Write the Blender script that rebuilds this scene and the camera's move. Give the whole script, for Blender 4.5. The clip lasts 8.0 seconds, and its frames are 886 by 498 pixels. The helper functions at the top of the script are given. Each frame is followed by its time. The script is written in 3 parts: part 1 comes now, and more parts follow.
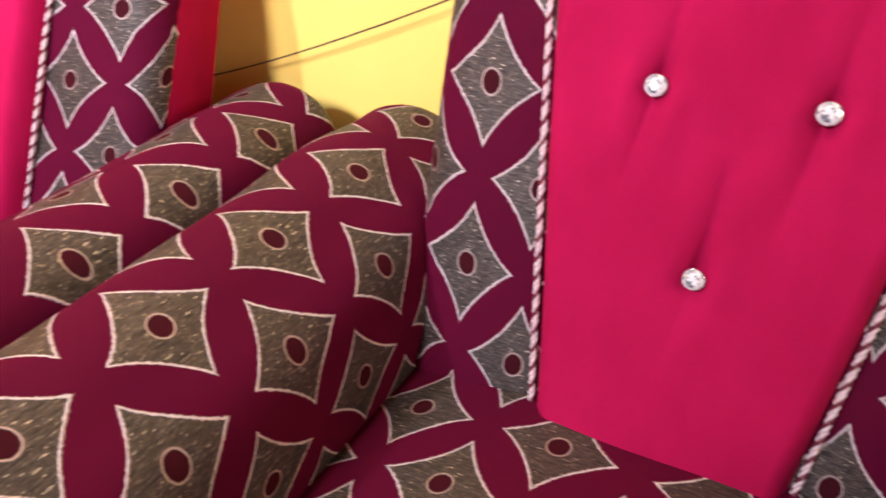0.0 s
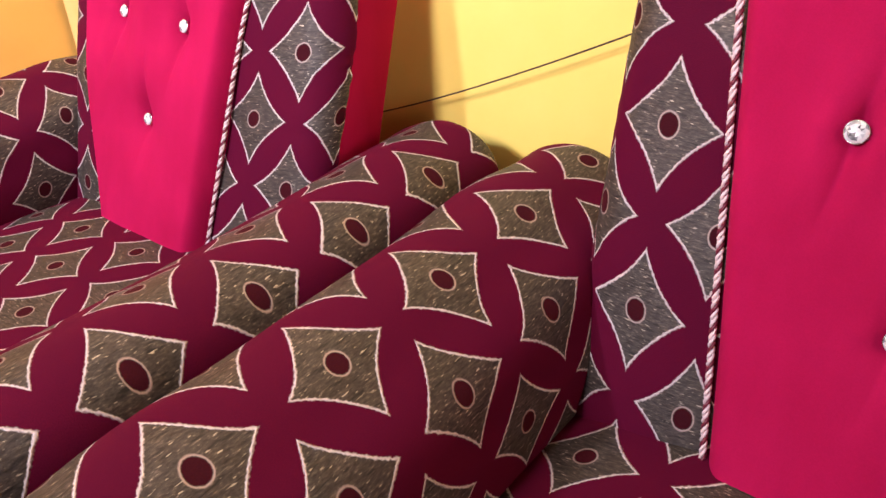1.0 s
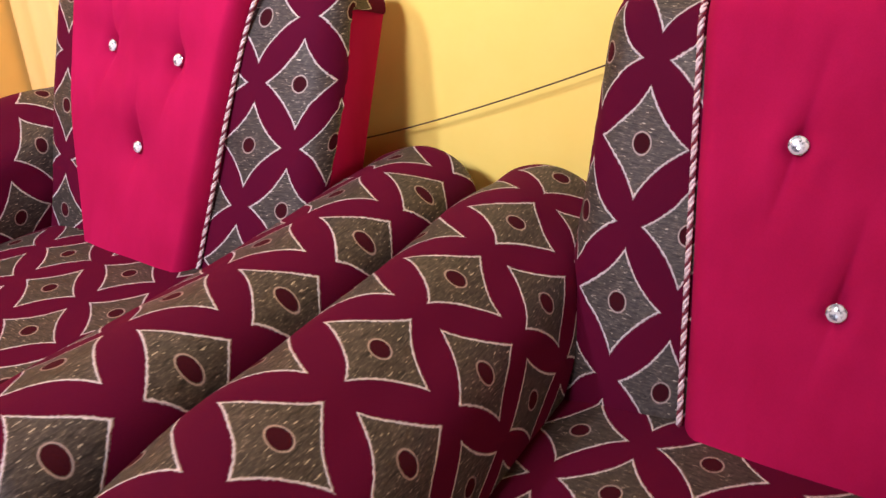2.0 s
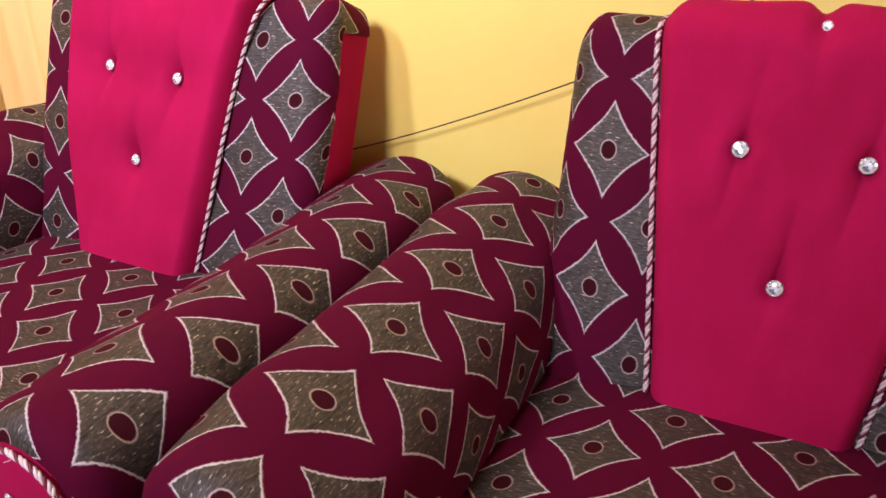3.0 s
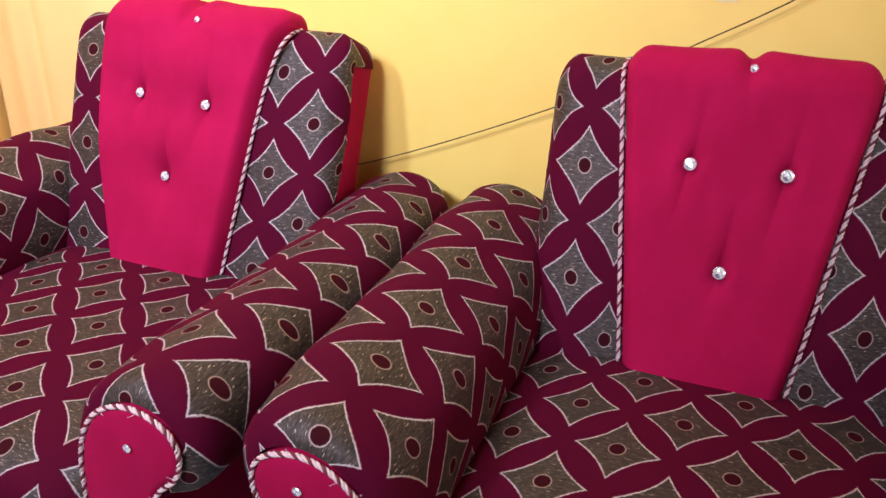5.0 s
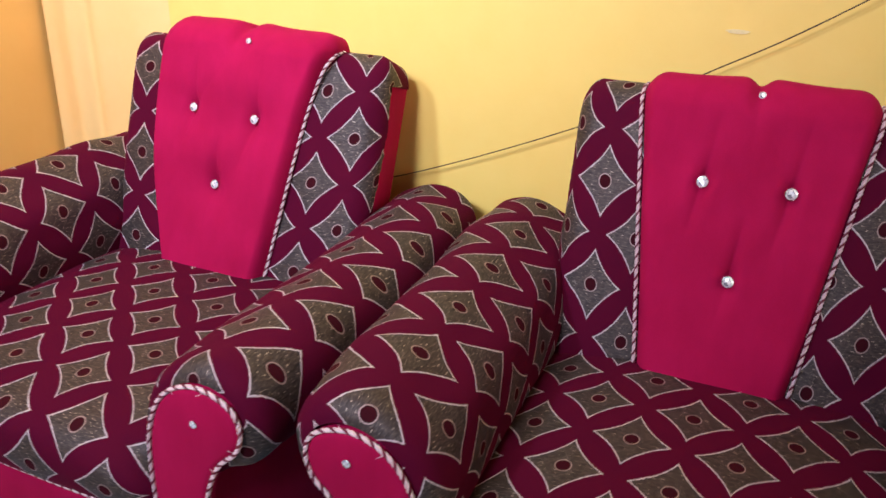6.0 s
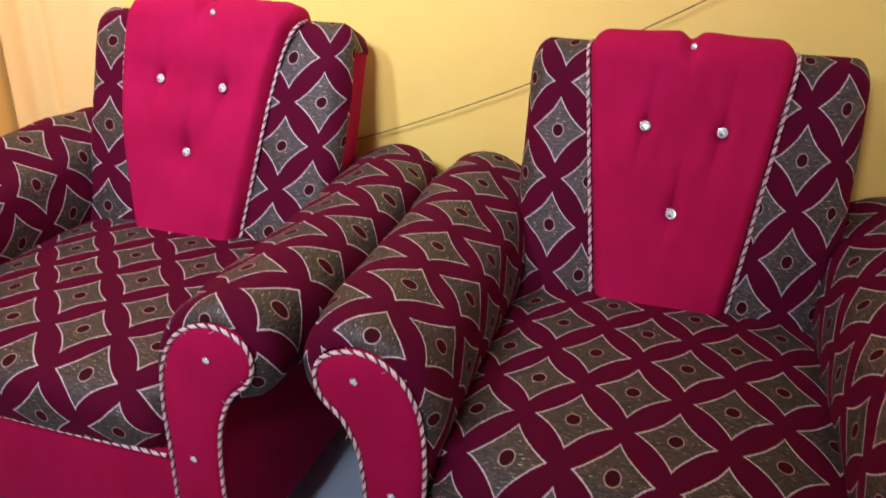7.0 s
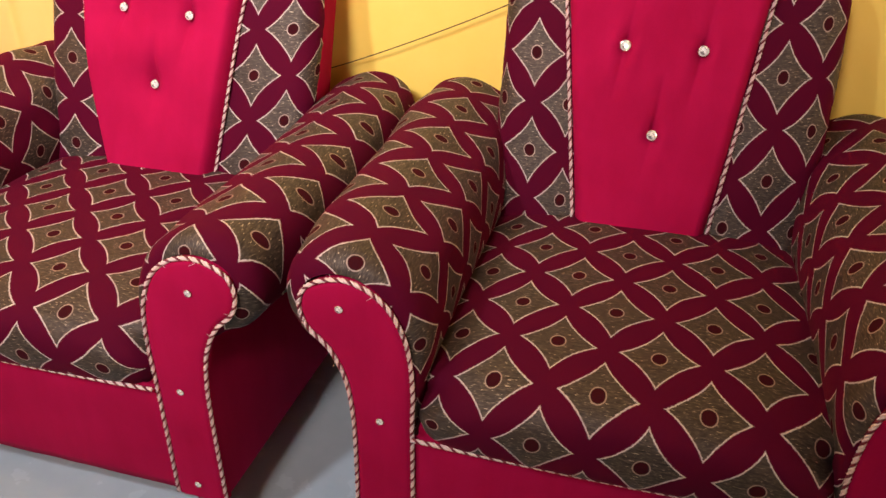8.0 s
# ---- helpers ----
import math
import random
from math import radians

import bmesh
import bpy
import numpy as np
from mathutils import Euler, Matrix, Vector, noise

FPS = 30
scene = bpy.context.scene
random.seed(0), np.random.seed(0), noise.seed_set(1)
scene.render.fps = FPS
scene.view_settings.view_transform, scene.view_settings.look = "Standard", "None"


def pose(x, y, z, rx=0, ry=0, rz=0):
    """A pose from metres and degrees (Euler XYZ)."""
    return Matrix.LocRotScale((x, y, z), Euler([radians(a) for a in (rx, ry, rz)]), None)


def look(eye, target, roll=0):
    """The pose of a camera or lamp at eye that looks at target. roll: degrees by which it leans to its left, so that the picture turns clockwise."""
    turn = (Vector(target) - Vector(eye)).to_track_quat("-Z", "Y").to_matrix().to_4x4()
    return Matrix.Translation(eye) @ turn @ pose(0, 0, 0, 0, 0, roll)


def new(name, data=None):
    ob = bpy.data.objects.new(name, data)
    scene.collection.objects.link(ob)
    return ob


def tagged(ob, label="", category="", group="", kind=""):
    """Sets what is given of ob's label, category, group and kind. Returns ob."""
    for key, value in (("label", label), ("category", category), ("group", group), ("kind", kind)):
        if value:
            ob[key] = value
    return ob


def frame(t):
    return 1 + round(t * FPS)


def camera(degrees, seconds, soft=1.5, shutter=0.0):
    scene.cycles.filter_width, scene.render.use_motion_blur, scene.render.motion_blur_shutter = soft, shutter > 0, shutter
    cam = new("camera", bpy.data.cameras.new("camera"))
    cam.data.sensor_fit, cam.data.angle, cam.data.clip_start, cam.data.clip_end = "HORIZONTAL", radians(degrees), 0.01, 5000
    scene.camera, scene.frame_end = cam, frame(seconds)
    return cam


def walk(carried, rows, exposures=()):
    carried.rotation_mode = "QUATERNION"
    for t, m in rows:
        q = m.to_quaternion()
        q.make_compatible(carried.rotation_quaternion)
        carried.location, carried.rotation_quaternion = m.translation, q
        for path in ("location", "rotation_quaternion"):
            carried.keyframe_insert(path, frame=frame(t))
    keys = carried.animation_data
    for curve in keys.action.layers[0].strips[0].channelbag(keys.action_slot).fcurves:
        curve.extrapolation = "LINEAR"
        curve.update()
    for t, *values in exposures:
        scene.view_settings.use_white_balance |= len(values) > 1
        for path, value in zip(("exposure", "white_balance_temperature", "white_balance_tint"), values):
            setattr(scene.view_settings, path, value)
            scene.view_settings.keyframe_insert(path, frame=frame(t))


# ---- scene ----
cam = camera(59.7, 8.0, shutter=0.4)
PATH = [
    (0, (-0.004, 0.054, 0.882), (-0.859, 1.538, -0.150), 0.6),
    (0.5, (-0.021, 0.047, 0.889), (-1.089, 1.406, -0.117), -2.0),
    (1, (-0.031, 0.049, 0.895), (-1.195, 1.354, -0.075), -3.5),
    (1.5, (-0.035, 0.025, 0.905), (-1.121, 1.415, -0.038), -2.3),
    (1.7, (-0.039, -0.016, 0.909), (-1.094, 1.414, -0.010), -1.7),
    (2.8, (-0.062, -0.209, 0.936), (-0.937, 1.370, 0.075), -0.4),
    (3, (-0.046, -0.213, 0.940), (-0.916, 1.374, 0.088), 0.0),
    (3.5, (-0.019, -0.263, 0.948), (-0.945, 1.289, 0.092), 0.2),
    (4, (-0.041, -0.368, 0.959), (-0.846, 1.259, 0.121), 0.4),
    (4.5, (-0.056, -0.418, 0.979), (-0.801, 1.251, 0.167), 0.8),
    (4.7, (-0.056, -0.417, 0.988), (-0.786, 1.259, 0.178), 0.8),
    (5.8, (-0.026, -0.472, 1.014), (-0.790, 1.194, 0.214), 2.8),
    (6, (-0.035, -0.516, 1.022), (-0.806, 1.159, 0.247), 2.0),
    (6.5, (-0.055, -0.621, 1.029), (-0.737, 1.092, 0.256), -0.3),
    (7, (-0.049, -0.652, 1.013), (-0.647, 1.073, 0.196), 1.3),
    (7.5, (-0.056, -0.653, 1.002), (-0.599, 1.034, 0.074), 1.0),
    (8, (-0.057, -0.652, 0.995), (-0.572, 1.024, 0.033), 0.7),
]
LIGHT = [(0, 0.46, 6050, 22), (0.7, 0.36, 6100, 22), (1.5, 0.08, 6100, 22), (3, -0.14, 5700, 22), (4.5, -0.13, 5600, 22), (6.6, -0.32, 5500, 22), (7.2, -0.34, 5900, 22), (8, -0.03, 7700, 22)]
walk(cam, [(t, look(eye, target, roll)) for t, eye, target, roll in PATH], LIGHT)

# ---- world and light ----
world = bpy.data.worlds.new("world")
scene.world = world
world.use_nodes = True
wn = world.node_tree
sky = wn.nodes.new("ShaderNodeTexSky")
sky.sky_type, sky.sun_disc = "NISHITA", False
sky.sun_elevation, sky.sun_rotation = radians(40), radians(200)
wn.links.new(sky.outputs[0], wn.nodes["Background"].inputs[0])
wn.nodes["Background"].inputs[1].default_value = 0.1


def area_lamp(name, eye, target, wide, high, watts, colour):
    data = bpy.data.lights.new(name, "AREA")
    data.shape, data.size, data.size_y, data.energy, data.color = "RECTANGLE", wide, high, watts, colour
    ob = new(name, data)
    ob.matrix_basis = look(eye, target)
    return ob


WALL_Y, WEST_X, EAST_X, SOUTH_Y, CEILING = 0.82, -1.705, 3.2, -4.2, 2.9
# The opening in the south wall is assumed, never in view.
ASSUMED_WINDOW = (-0.45, 0.85, 1.05, 2.35)
# Weak cool fill added behind the camera to tint the shadows blue.
area_lamp("cool_south_fill", (0.2, SOUTH_Y + 0.04, 1.7), (-0.2, 0, 1.0), 1.3, 1.3, 4, (0.40, 0.70, 1.0))
# Unseen lamps added to balance the light on chairs and wall.
area_lamp("warm_east_fill", (2.40, 0.10, 1.45), (-0.45, 0.60, 0.60), 0.45, 0.45, 18, (1.0, 0.82, 0.62))
front_key = area_lamp("front_key_fill", (-0.48, -1.75, 2.05), (-1.00, 0.80, 1.05), 0.35, 0.35, 13, (1.0, 0.93, 0.93))
# Spread narrowed so that seats, gap and floor stay dimmer.
front_key.data.spread = radians(70)
area_lamp("cool_west_fill", (-1.05, -1.10, 1.80), (-1.0, 0.6, 0.85), 0.12, 0.12, 9, (0.76, 0.88, 1.0)).data.spread = radians(100)
# Unseen lamp added for the bright upper left of the wall.
area_lamp("wall_glow_fill", (-1.12, 0.42, 2.30), (-1.10, 0.80, 1.0), 0.55, 0.04, 11, (1.0, 0.90, 0.76))


# ---- materials ----
def material(name):
    m = bpy.data.materials.new(name)
    m.use_nodes = True
    return m, m.node_tree, m.node_tree.nodes["Principled BSDF"]


def math_node(tree, op, a, b=None, c=None):
    n = tree.nodes.new("ShaderNodeMath")
    n.operation = op
    for i, v in enumerate((a, b, c)):
        if v is None:
            continue
        if isinstance(v, (int, float)):
            n.inputs[i].default_value = v
        else:
            tree.links.new(v, n.inputs[i])
    return n.outputs[0]


def noise_node(tree, vector, scale, detail=3.0, rough=0.55):
    n = tree.nodes.new("ShaderNodeTexNoise")
    n.inputs["Scale"].default_value, n.inputs["Detail"].default_value, n.inputs["Roughness"].default_value = scale, detail, rough
    tree.links.new(vector, n.inputs["Vector"])
    return n.outputs[0]


def mapping_node(tree, vector, scale, turn=0.0):
    n = tree.nodes.new("ShaderNodeMapping")
    n.inputs["Scale"].default_value = scale
    n.inputs["Rotation"].default_value = (0, 0, radians(turn))
    tree.links.new(vector, n.inputs["Vector"])
    return n.outputs[0]


def ramp_node(tree, fac, stops):
    n = tree.nodes.new("ShaderNodeValToRGB")
    els = n.color_ramp.elements
    while len(els) < len(stops):
        els.new(0.5)
    for e, (p, c) in zip(els, stops):
        e.position, e.color = p, (*c, 1)
    tree.links.new(fac, n.inputs[0])
    return n.outputs[0]


def mix_node(tree, fac, a, b):
    n = tree.nodes.new("ShaderNodeMix")
    n.data_type = "RGBA"
    for sock, v in ((n.inputs[0], fac), (n.inputs[6], a), (n.inputs[7], b)):
        if isinstance(v, (int, float)):
            sock.default_value = v
        elif isinstance(v, tuple):
            sock.default_value = (*v, 1)
        else:
            tree.links.new(v, sock)
    return n.outputs[2]


def bump_node(tree, bsdf, height, strength, distance):
    n = tree.nodes.new("ShaderNodeBump")
    n.inputs["Strength"].default_value, n.inputs["Distance"].default_value = strength, distance
    tree.links.new(height, n.inputs["Height"])
    tree.links.new(n.outputs[0], bsdf.inputs["Normal"])


PERIOD_U, PERIOD_V = 0.125, 0.165


def make_brocade():
    """Burgundy upholstery with woven concave diamonds; the UVs are metres, warped to fit the camera's view."""
    m, tree, bsdf = material("diamond_brocade")
    uv = tree.nodes.new("ShaderNodeUVMap").outputs[0]
    wobble = noise_node(tree, uv, 14.0, 2.0)
    sep = tree.nodes.new("ShaderNodeSeparateXYZ")
    tree.links.new(uv, sep.inputs[0])
    wob = math_node(tree, "MULTIPLY_ADD", wobble, 0.03, -0.015)
    pu = math_node(tree, "ADD", math_node(tree, "DIVIDE", sep.outputs[0], PERIOD_U), wob)
    pv = math_node(tree, "SUBTRACT", math_node(tree, "DIVIDE", sep.outputs[1], PERIOD_V), wob)
    p, q = math_node(tree, "ADD", pu, pv), math_node(tree, "SUBTRACT", pu, pv)
    a = math_node(tree, "SUBTRACT", p, math_node(tree, "ROUND", p))
    b = math_node(tree, "SUBTRACT", q, math_node(tree, "ROUND", q))
    w, c = 0.37, 0.055
    # the diamonds are a little shorter than their lattice would make them
    su = math_node(tree, "MULTIPLY", math_node(tree, "ADD", a, b), 0.5 * 0.97)
    sv = math_node(tree, "MULTIPLY", math_node(tree, "SUBTRACT", a, b), 0.5 * 1.09)
    a, b = math_node(tree, "ADD", su, sv), math_node(tree, "SUBTRACT", su, sv)

    def side(s, t):
        tt = math_node(tree, "POWER", math_node(tree, "DIVIDE", math_node(tree, "ABSOLUTE", t), w), 2.0)
        edge = math_node(tree, "MULTIPLY_ADD", tt, c, w - c)
        return math_node(tree, "SUBTRACT", math_node(tree, "ABSOLUTE", s), edge)

    d = math_node(tree, "MAXIMUM", side(a, b), side(b, a))
    teeth = noise_node(tree, uv, 330.0, 1.0)
    d = math_node(tree, "ADD", d, math_node(tree, "MULTIPLY_ADD", teeth, 0.03, -0.015))
    r = math_node(tree, "SQRT", math_node(tree, "ADD", math_node(tree, "MULTIPLY", a, a), math_node(tree, "MULTIPLY", b, b)))
    r = math_node(tree, "ADD", r, math_node(tree, "MULTIPLY_ADD", teeth, 0.012, -0.006))

    def step(x, edge, soft=0.006):
        n = tree.nodes.new("ShaderNodeMapRange")
        n.inputs[1].default_value, n.inputs[2].default_value = edge - soft, edge + soft
        tree.links.new(x, n.inputs[0])
        return n.outputs[0]

    outside = step(d, 0.007)
    inside_line = step(d, -0.012)
    hole = math_node(tree, "SUBTRACT", 1.0, step(r, 0.096))
    ring = math_node(tree, "SUBTRACT", math_node(tree, "SUBTRACT", 1.0, step(r, 0.112)), hole)
    streak = noise_node(tree, mapping_node(tree, uv, (150.0, 560.0, 1.0), 8.0), 1.0, 3.0, 0.7)
    streak2 = noise_node(tree, mapping_node(tree, uv, (85.0, 300.0, 1.0), 38.0), 1.0, 2.0, 0.6)
    both = math_node(tree, "MULTIPLY_ADD", streak, 0.62, math_node(tree, "MULTIPLY", streak2, 0.38))
    # the ramp's palest stop paints in glints off the metal thread
    gold = ramp_node(tree, both, [(0.28, (0.022, 0.015, 0.012)), (0.44, (0.045, 0.033, 0.028)), (0.56, (0.079, 0.060, 0.050)), (0.65, (0.17, 0.134, 0.108)), (0.71, (0.80, 0.69, 0.53))])
    weave = noise_node(tree, uv, 900.0, 2.0)
    # glints are painted as pale flecks; dark lines mark pulled threads and wrinkle shade
    thread_glint = step(noise_node(tree, mapping_node(tree, uv, (110.0, 520.0, 1.0), 47.0), 1.0, 1.0), 0.70, 0.04)
    dark_line = step(noise_node(tree, mapping_node(tree, uv, (45.0, 300.0, 1.0), -6.0), 1.0, 1.0), 0.645, 0.05)
    gold = mix_node(tree, math_node(tree, "MULTIPLY", dark_line, 0.75), gold, (0.014, 0.010, 0.009))
    gold = mix_node(tree, thread_glint, gold, (0.46, 0.39, 0.30))
    blotch = noise_node(tree, uv, 9.0, 3.0)
    ground = mix_node(tree, weave, (0.066, 0.0021, 0.0135), (0.112, 0.0044, 0.0225))
    ground = mix_node(tree, math_node(tree, "MULTIPLY", blotch, 0.5), ground, (0.040, 0.0020, 0.0165))
    cream = mix_node(tree, teeth, (0.42, 0.33, 0.325), (0.70, 0.58, 0.57))
    col = mix_node(tree, inside_line, gold, cream)
    col = mix_node(tree, outside, col, ground)
    col = mix_node(tree, ring, col, (0.40, 0.29, 0.26))
    col = mix_node(tree, hole, col, mix_node(tree, weave, (0.026, 0.0035, 0.006), (0.050, 0.006, 0.010)))
    tree.links.new(col, bsdf.inputs["Base Color"])
    cloth = math_node(tree, "MAXIMUM", outside, hole)
    rough = math_node(tree, "MULTIPLY_ADD", cloth, 0.18, 0.55)
    tree.links.new(rough, bsdf.inputs["Roughness"])
    tree.links.new(math_node(tree, "MULTIPLY", math_node(tree, "SUBTRACT", 1.0, math_node(tree, "MAXIMUM", cloth, inside_line)), 0.48), bsdf.inputs["Metallic"])
    tree.links.new(math_node(tree, "MULTIPLY_ADD", cloth, -0.42, 0.45), bsdf.inputs["Specular IOR Level"])
    tree.links.new(math_node(tree, "MULTIPLY", cloth, 0.07), bsdf.inputs["Sheen Weight"])
    bsdf.inputs["Sheen Roughness"].default_value = 0.45
    bsdf.inputs["Sheen Tint"].default_value = (0.95, 0.10, 0.17, 1)
    relief = math_node(tree, "MULTIPLY_ADD", both, math_node(tree, "SUBTRACT", 1.0, cloth), math_node(tree, "MULTIPLY", weave, 0.3))
    thread = math_node(tree, "SUBTRACT", inside_line, outside)
    relief = math_node(tree, "ADD", relief, math_node(tree, "MULTIPLY_ADD", thread, 0.5, math_node(tree, "MULTIPLY", teeth, math_node(tree, "MULTIPLY", thread, 0.5))))
    bump_node(tree, bsdf, relief, 0.6, 0.0014)
    return m


def make_velvet(name, low, high, sheen=0.03):
    m, tree, bsdf = material(name)
    co = tree.nodes.new("ShaderNodeTexCoord").outputs["Object"]
    big, fine = noise_node(tree, co, 7.0, 3.0), noise_node(tree, co, 700.0, 2.0)
    nap = noise_node(tree, mapping_node(tree, co, (30, 30, 6)), 1.0, 3.0)
    f = math_node(tree, "MULTIPLY_ADD", big, 0.5, math_node(tree, "MULTIPLY_ADD", fine, 0.25, math_node(tree, "MULTIPLY", nap, 0.3)))
    tree.links.new(ramp_node(tree, f, [(0.3, low), (0.75, high)]), bsdf.inputs["Base Color"])
    bsdf.inputs["Roughness"].default_value = 0.85
    bsdf.inputs["Specular IOR Level"].default_value = 0.06
    bsdf.inputs["Sheen Weight"].default_value = sheen
    bsdf.inputs["Sheen Roughness"].default_value = 0.4
    bsdf.inputs["Sheen Tint"].default_value = (1.0, 0.15, 0.45, 1)
    bump_node(tree, bsdf, math_node(tree, "MULTIPLY_ADD", fine, 0.3, nap), 0.25, 0.001)
    return m


def make_paint(name, low, high, rough=0.55, bump=0.2):
    m, tree, bsdf = material(name)
    co = tree.nodes.new("ShaderNodeTexCoord").outputs["Object"]
    big, mid, fine = noise_node(tree, co, 1.3, 3.0), noise_node(tree, co, 18.0, 4.0), noise_node(tree, co, 160.0, 2.0)
    f = math_node(tree, "MULTIPLY_ADD", big, 0.6, math_node(tree, "MULTIPLY", mid, 0.4))
    tree.links.new(ramp_node(tree, f, [(0.3, low), (0.7, high)]), bsdf.inputs["Base Color"])
    tree.links.new(math_node(tree, "MULTIPLY_ADD", mid, 0.2, rough - 0.1), bsdf.inputs["Roughness"])
    bump_node(tree, bsdf, math_node(tree, "MULTIPLY_ADD", fine, 0.4, mid), bump, 0.002)
    return m


def make_plain(name, colour, rough, metallic=0.0):
    m, tree, bsdf = material(name)
    co = tree.nodes.new("ShaderNodeTexCoord").outputs["Object"]
    fine = noise_node(tree, co, 400.0, 3.0)
    tree.links.new(mix_node(tree, fine, tuple(0.75 * v for v in colour), colour), bsdf.inputs["Base Color"])
    bsdf.inputs["Roughness"].default_value, bsdf.inputs["Metallic"].default_value = rough, metallic
    return m


BROCADE = make_brocade()
PINK = make_velvet("pink_velvet", (0.275, 0.0035, 0.036), (0.42, 0.0074, 0.066))
CORD_PALE = make_plain("cord_pale", (0.82, 0.62, 0.61), 0.5)
CORD_DARK = make_plain("cord_dark", (0.17, 0.012, 0.030), 0.5)
WALL_PAINT = make_paint("yellow_wall_paint", (0.83, 0.585, 0.118), (0.87, 0.645, 0.152))
# Orange puts the side wall's dimmer light into its colour.
WEST_SHADE_TONE = make_paint("west_wall_shade_tone", (0.87, 0.50, 0.11), (0.91, 0.55, 0.14))
CURTAIN_CLOTH = make_paint("curtain_cloth", (0.86, 0.56, 0.18), (0.90, 0.61, 0.22), 0.8, 0.1)
CEILING_PAINT = make_paint("white_ceiling_paint", (0.74, 0.72, 0.68), (0.8, 0.78, 0.74))
FLOOR_TILE = make_paint("pale_floor", (0.38, 0.53, 0.64), (0.50, 0.64, 0.74), 0.25, 0.05)
CABLE_BLACK = make_plain("black_cable", (0.05, 0.026, 0.012), 0.8)
CHIP_PLASTER = make_plain("chip_plaster", (0.90, 0.74, 0.34), 0.8)
FRAME_WOOD = make_plain("dark_wood", (0.10, 0.05, 0.025), 0.5)
STEEL = make_plain("bright_setting", (0.75, 0.75, 0.78), 0.2, 1.0)
CRYSTAL, crystal_tree, crystal_bsdf = material("crystal")
# Random grey per facet stands in for the reflections of cut glass.
facet_glint = crystal_tree.nodes.new("ShaderNodeNewGeometry").outputs["Random Per Island"]
crystal_tree.links.new(ramp_node(crystal_tree, facet_glint, [(0.0, (0.10, 0.10, 0.12)), (0.28, (0.42, 0.42, 0.46)), (0.48, (0.95, 0.95, 0.96))]), crystal_bsdf.inputs["Base Color"])
crystal_bsdf.inputs["Metallic"].default_value, crystal_bsdf.inputs["Roughness"].default_value = 0.35, 0.05


# ---- mesh helpers ----
def part(name, bm, mat, parent=None, label="", smooth=True):
    me = bpy.data.meshes.new(name)
    bm.normal_update()
    bm.to_mesh(me)
    bm.free()
    for poly in me.polygons:
        poly.use_smooth = smooth
    for mm in (mat if isinstance(mat, (list, tuple)) else [mat]):
        me.materials.append(mm)
    ob = new(name, me)
    if parent is not None:
        ob.parent = parent
    if label:
        tagged(ob, label)
    return ob


def add_box(bm, lo, hi, bevel=0.0):
    r = bmesh.ops.create_cube(bm, size=1.0)
    for v in r["verts"]:
        v.co = Vector([lo[i] + (v.co[i] + 0.5) * (hi[i] - lo[i]) for i in range(3)])
    if bevel:
        edges = list({e for v in r["verts"] for e in v.link_edges})
        bmesh.ops.bevel(bm, geom=edges, offset=bevel, segments=3, profile=0.5, affect="EDGES")


def grid(bm, points, uvs=None, closed=False):
    """Quads over rows of points; uvs: rows of (u, v)."""
    layer = bm.loops.layers.uv.verify()
    rows = [[bm.verts.new(p) for p in row] for row in points]
    n = len(rows[0])
    for i in range(len(rows) - 1):
        for j in range(n if closed else n - 1):
            k = (j + 1) % n
            f = bm.faces.new((rows[i][j], rows[i][k], rows[i + 1][k], rows[i + 1][j]))
            if uvs:
                ids = ((i, j), (i, j + 1), (i + 1, j + 1), (i + 1, j))
                for loop, (ii, jj) in zip(f.loops, ids):
                    loop[layer].uv = uvs[ii][jj]
    return rows


def spline(points, per=8, closed=False):
    """Points on a Catmull-Rom curve through the given ones."""
    pts = [Vector(p) for p in points]
    n, out = len(pts), []
    for i in range(n if closed else n - 1):
        p0 = pts[(i - 1) % n] if closed or i else pts[0] * 2 - pts[1]
        p1, p2 = pts[i], pts[(i + 1) % n]
        p3 = pts[(i + 2) % n] if closed or i < n - 2 else pts[-1] * 2 - pts[-2]
        for k in range(per):
            t = k / per
            out.append(0.5 * (2 * p1 + (p2 - p0) * t + (2 * p0 - 5 * p1 + 4 * p2 - p3) * t * t + (3 * p1 - p0 - 3 * p2 + p3) * t ** 3))
    if not closed:
        out.append(pts[-1])
    return out


def resample(pts, step):
    out, carry = [pts[0].copy()], 0.0
    for a, b in zip(pts, pts[1:]):
        d = (b - a).length
        if d == 0:
            continue
        s = step - carry
        while s <= d:
            out.append(a.lerp(b, s / d))
            s += step
        carry = d - (s - step)
    return out


def tube(bm, pts, radius, sides=6):
    rows = []
    up = Vector((0.13, 0.21, 0.97))
    for i, p in enumerate(pts):
        d = (pts[min(i + 1, len(pts) - 1)] - pts[max(i - 1, 0)]).normalized()
        x = d.cross(up).normalized()
        y = d.cross(x)
        rows.append([p + radius * (math.cos(2 * math.pi * k / sides) * x + math.sin(2 * math.pi * k / sides) * y) for k in range(sides)])
    made = grid(bm, rows, closed=True)
    bm.faces.new(made[0][::-1])
    bm.faces.new(made[-1])


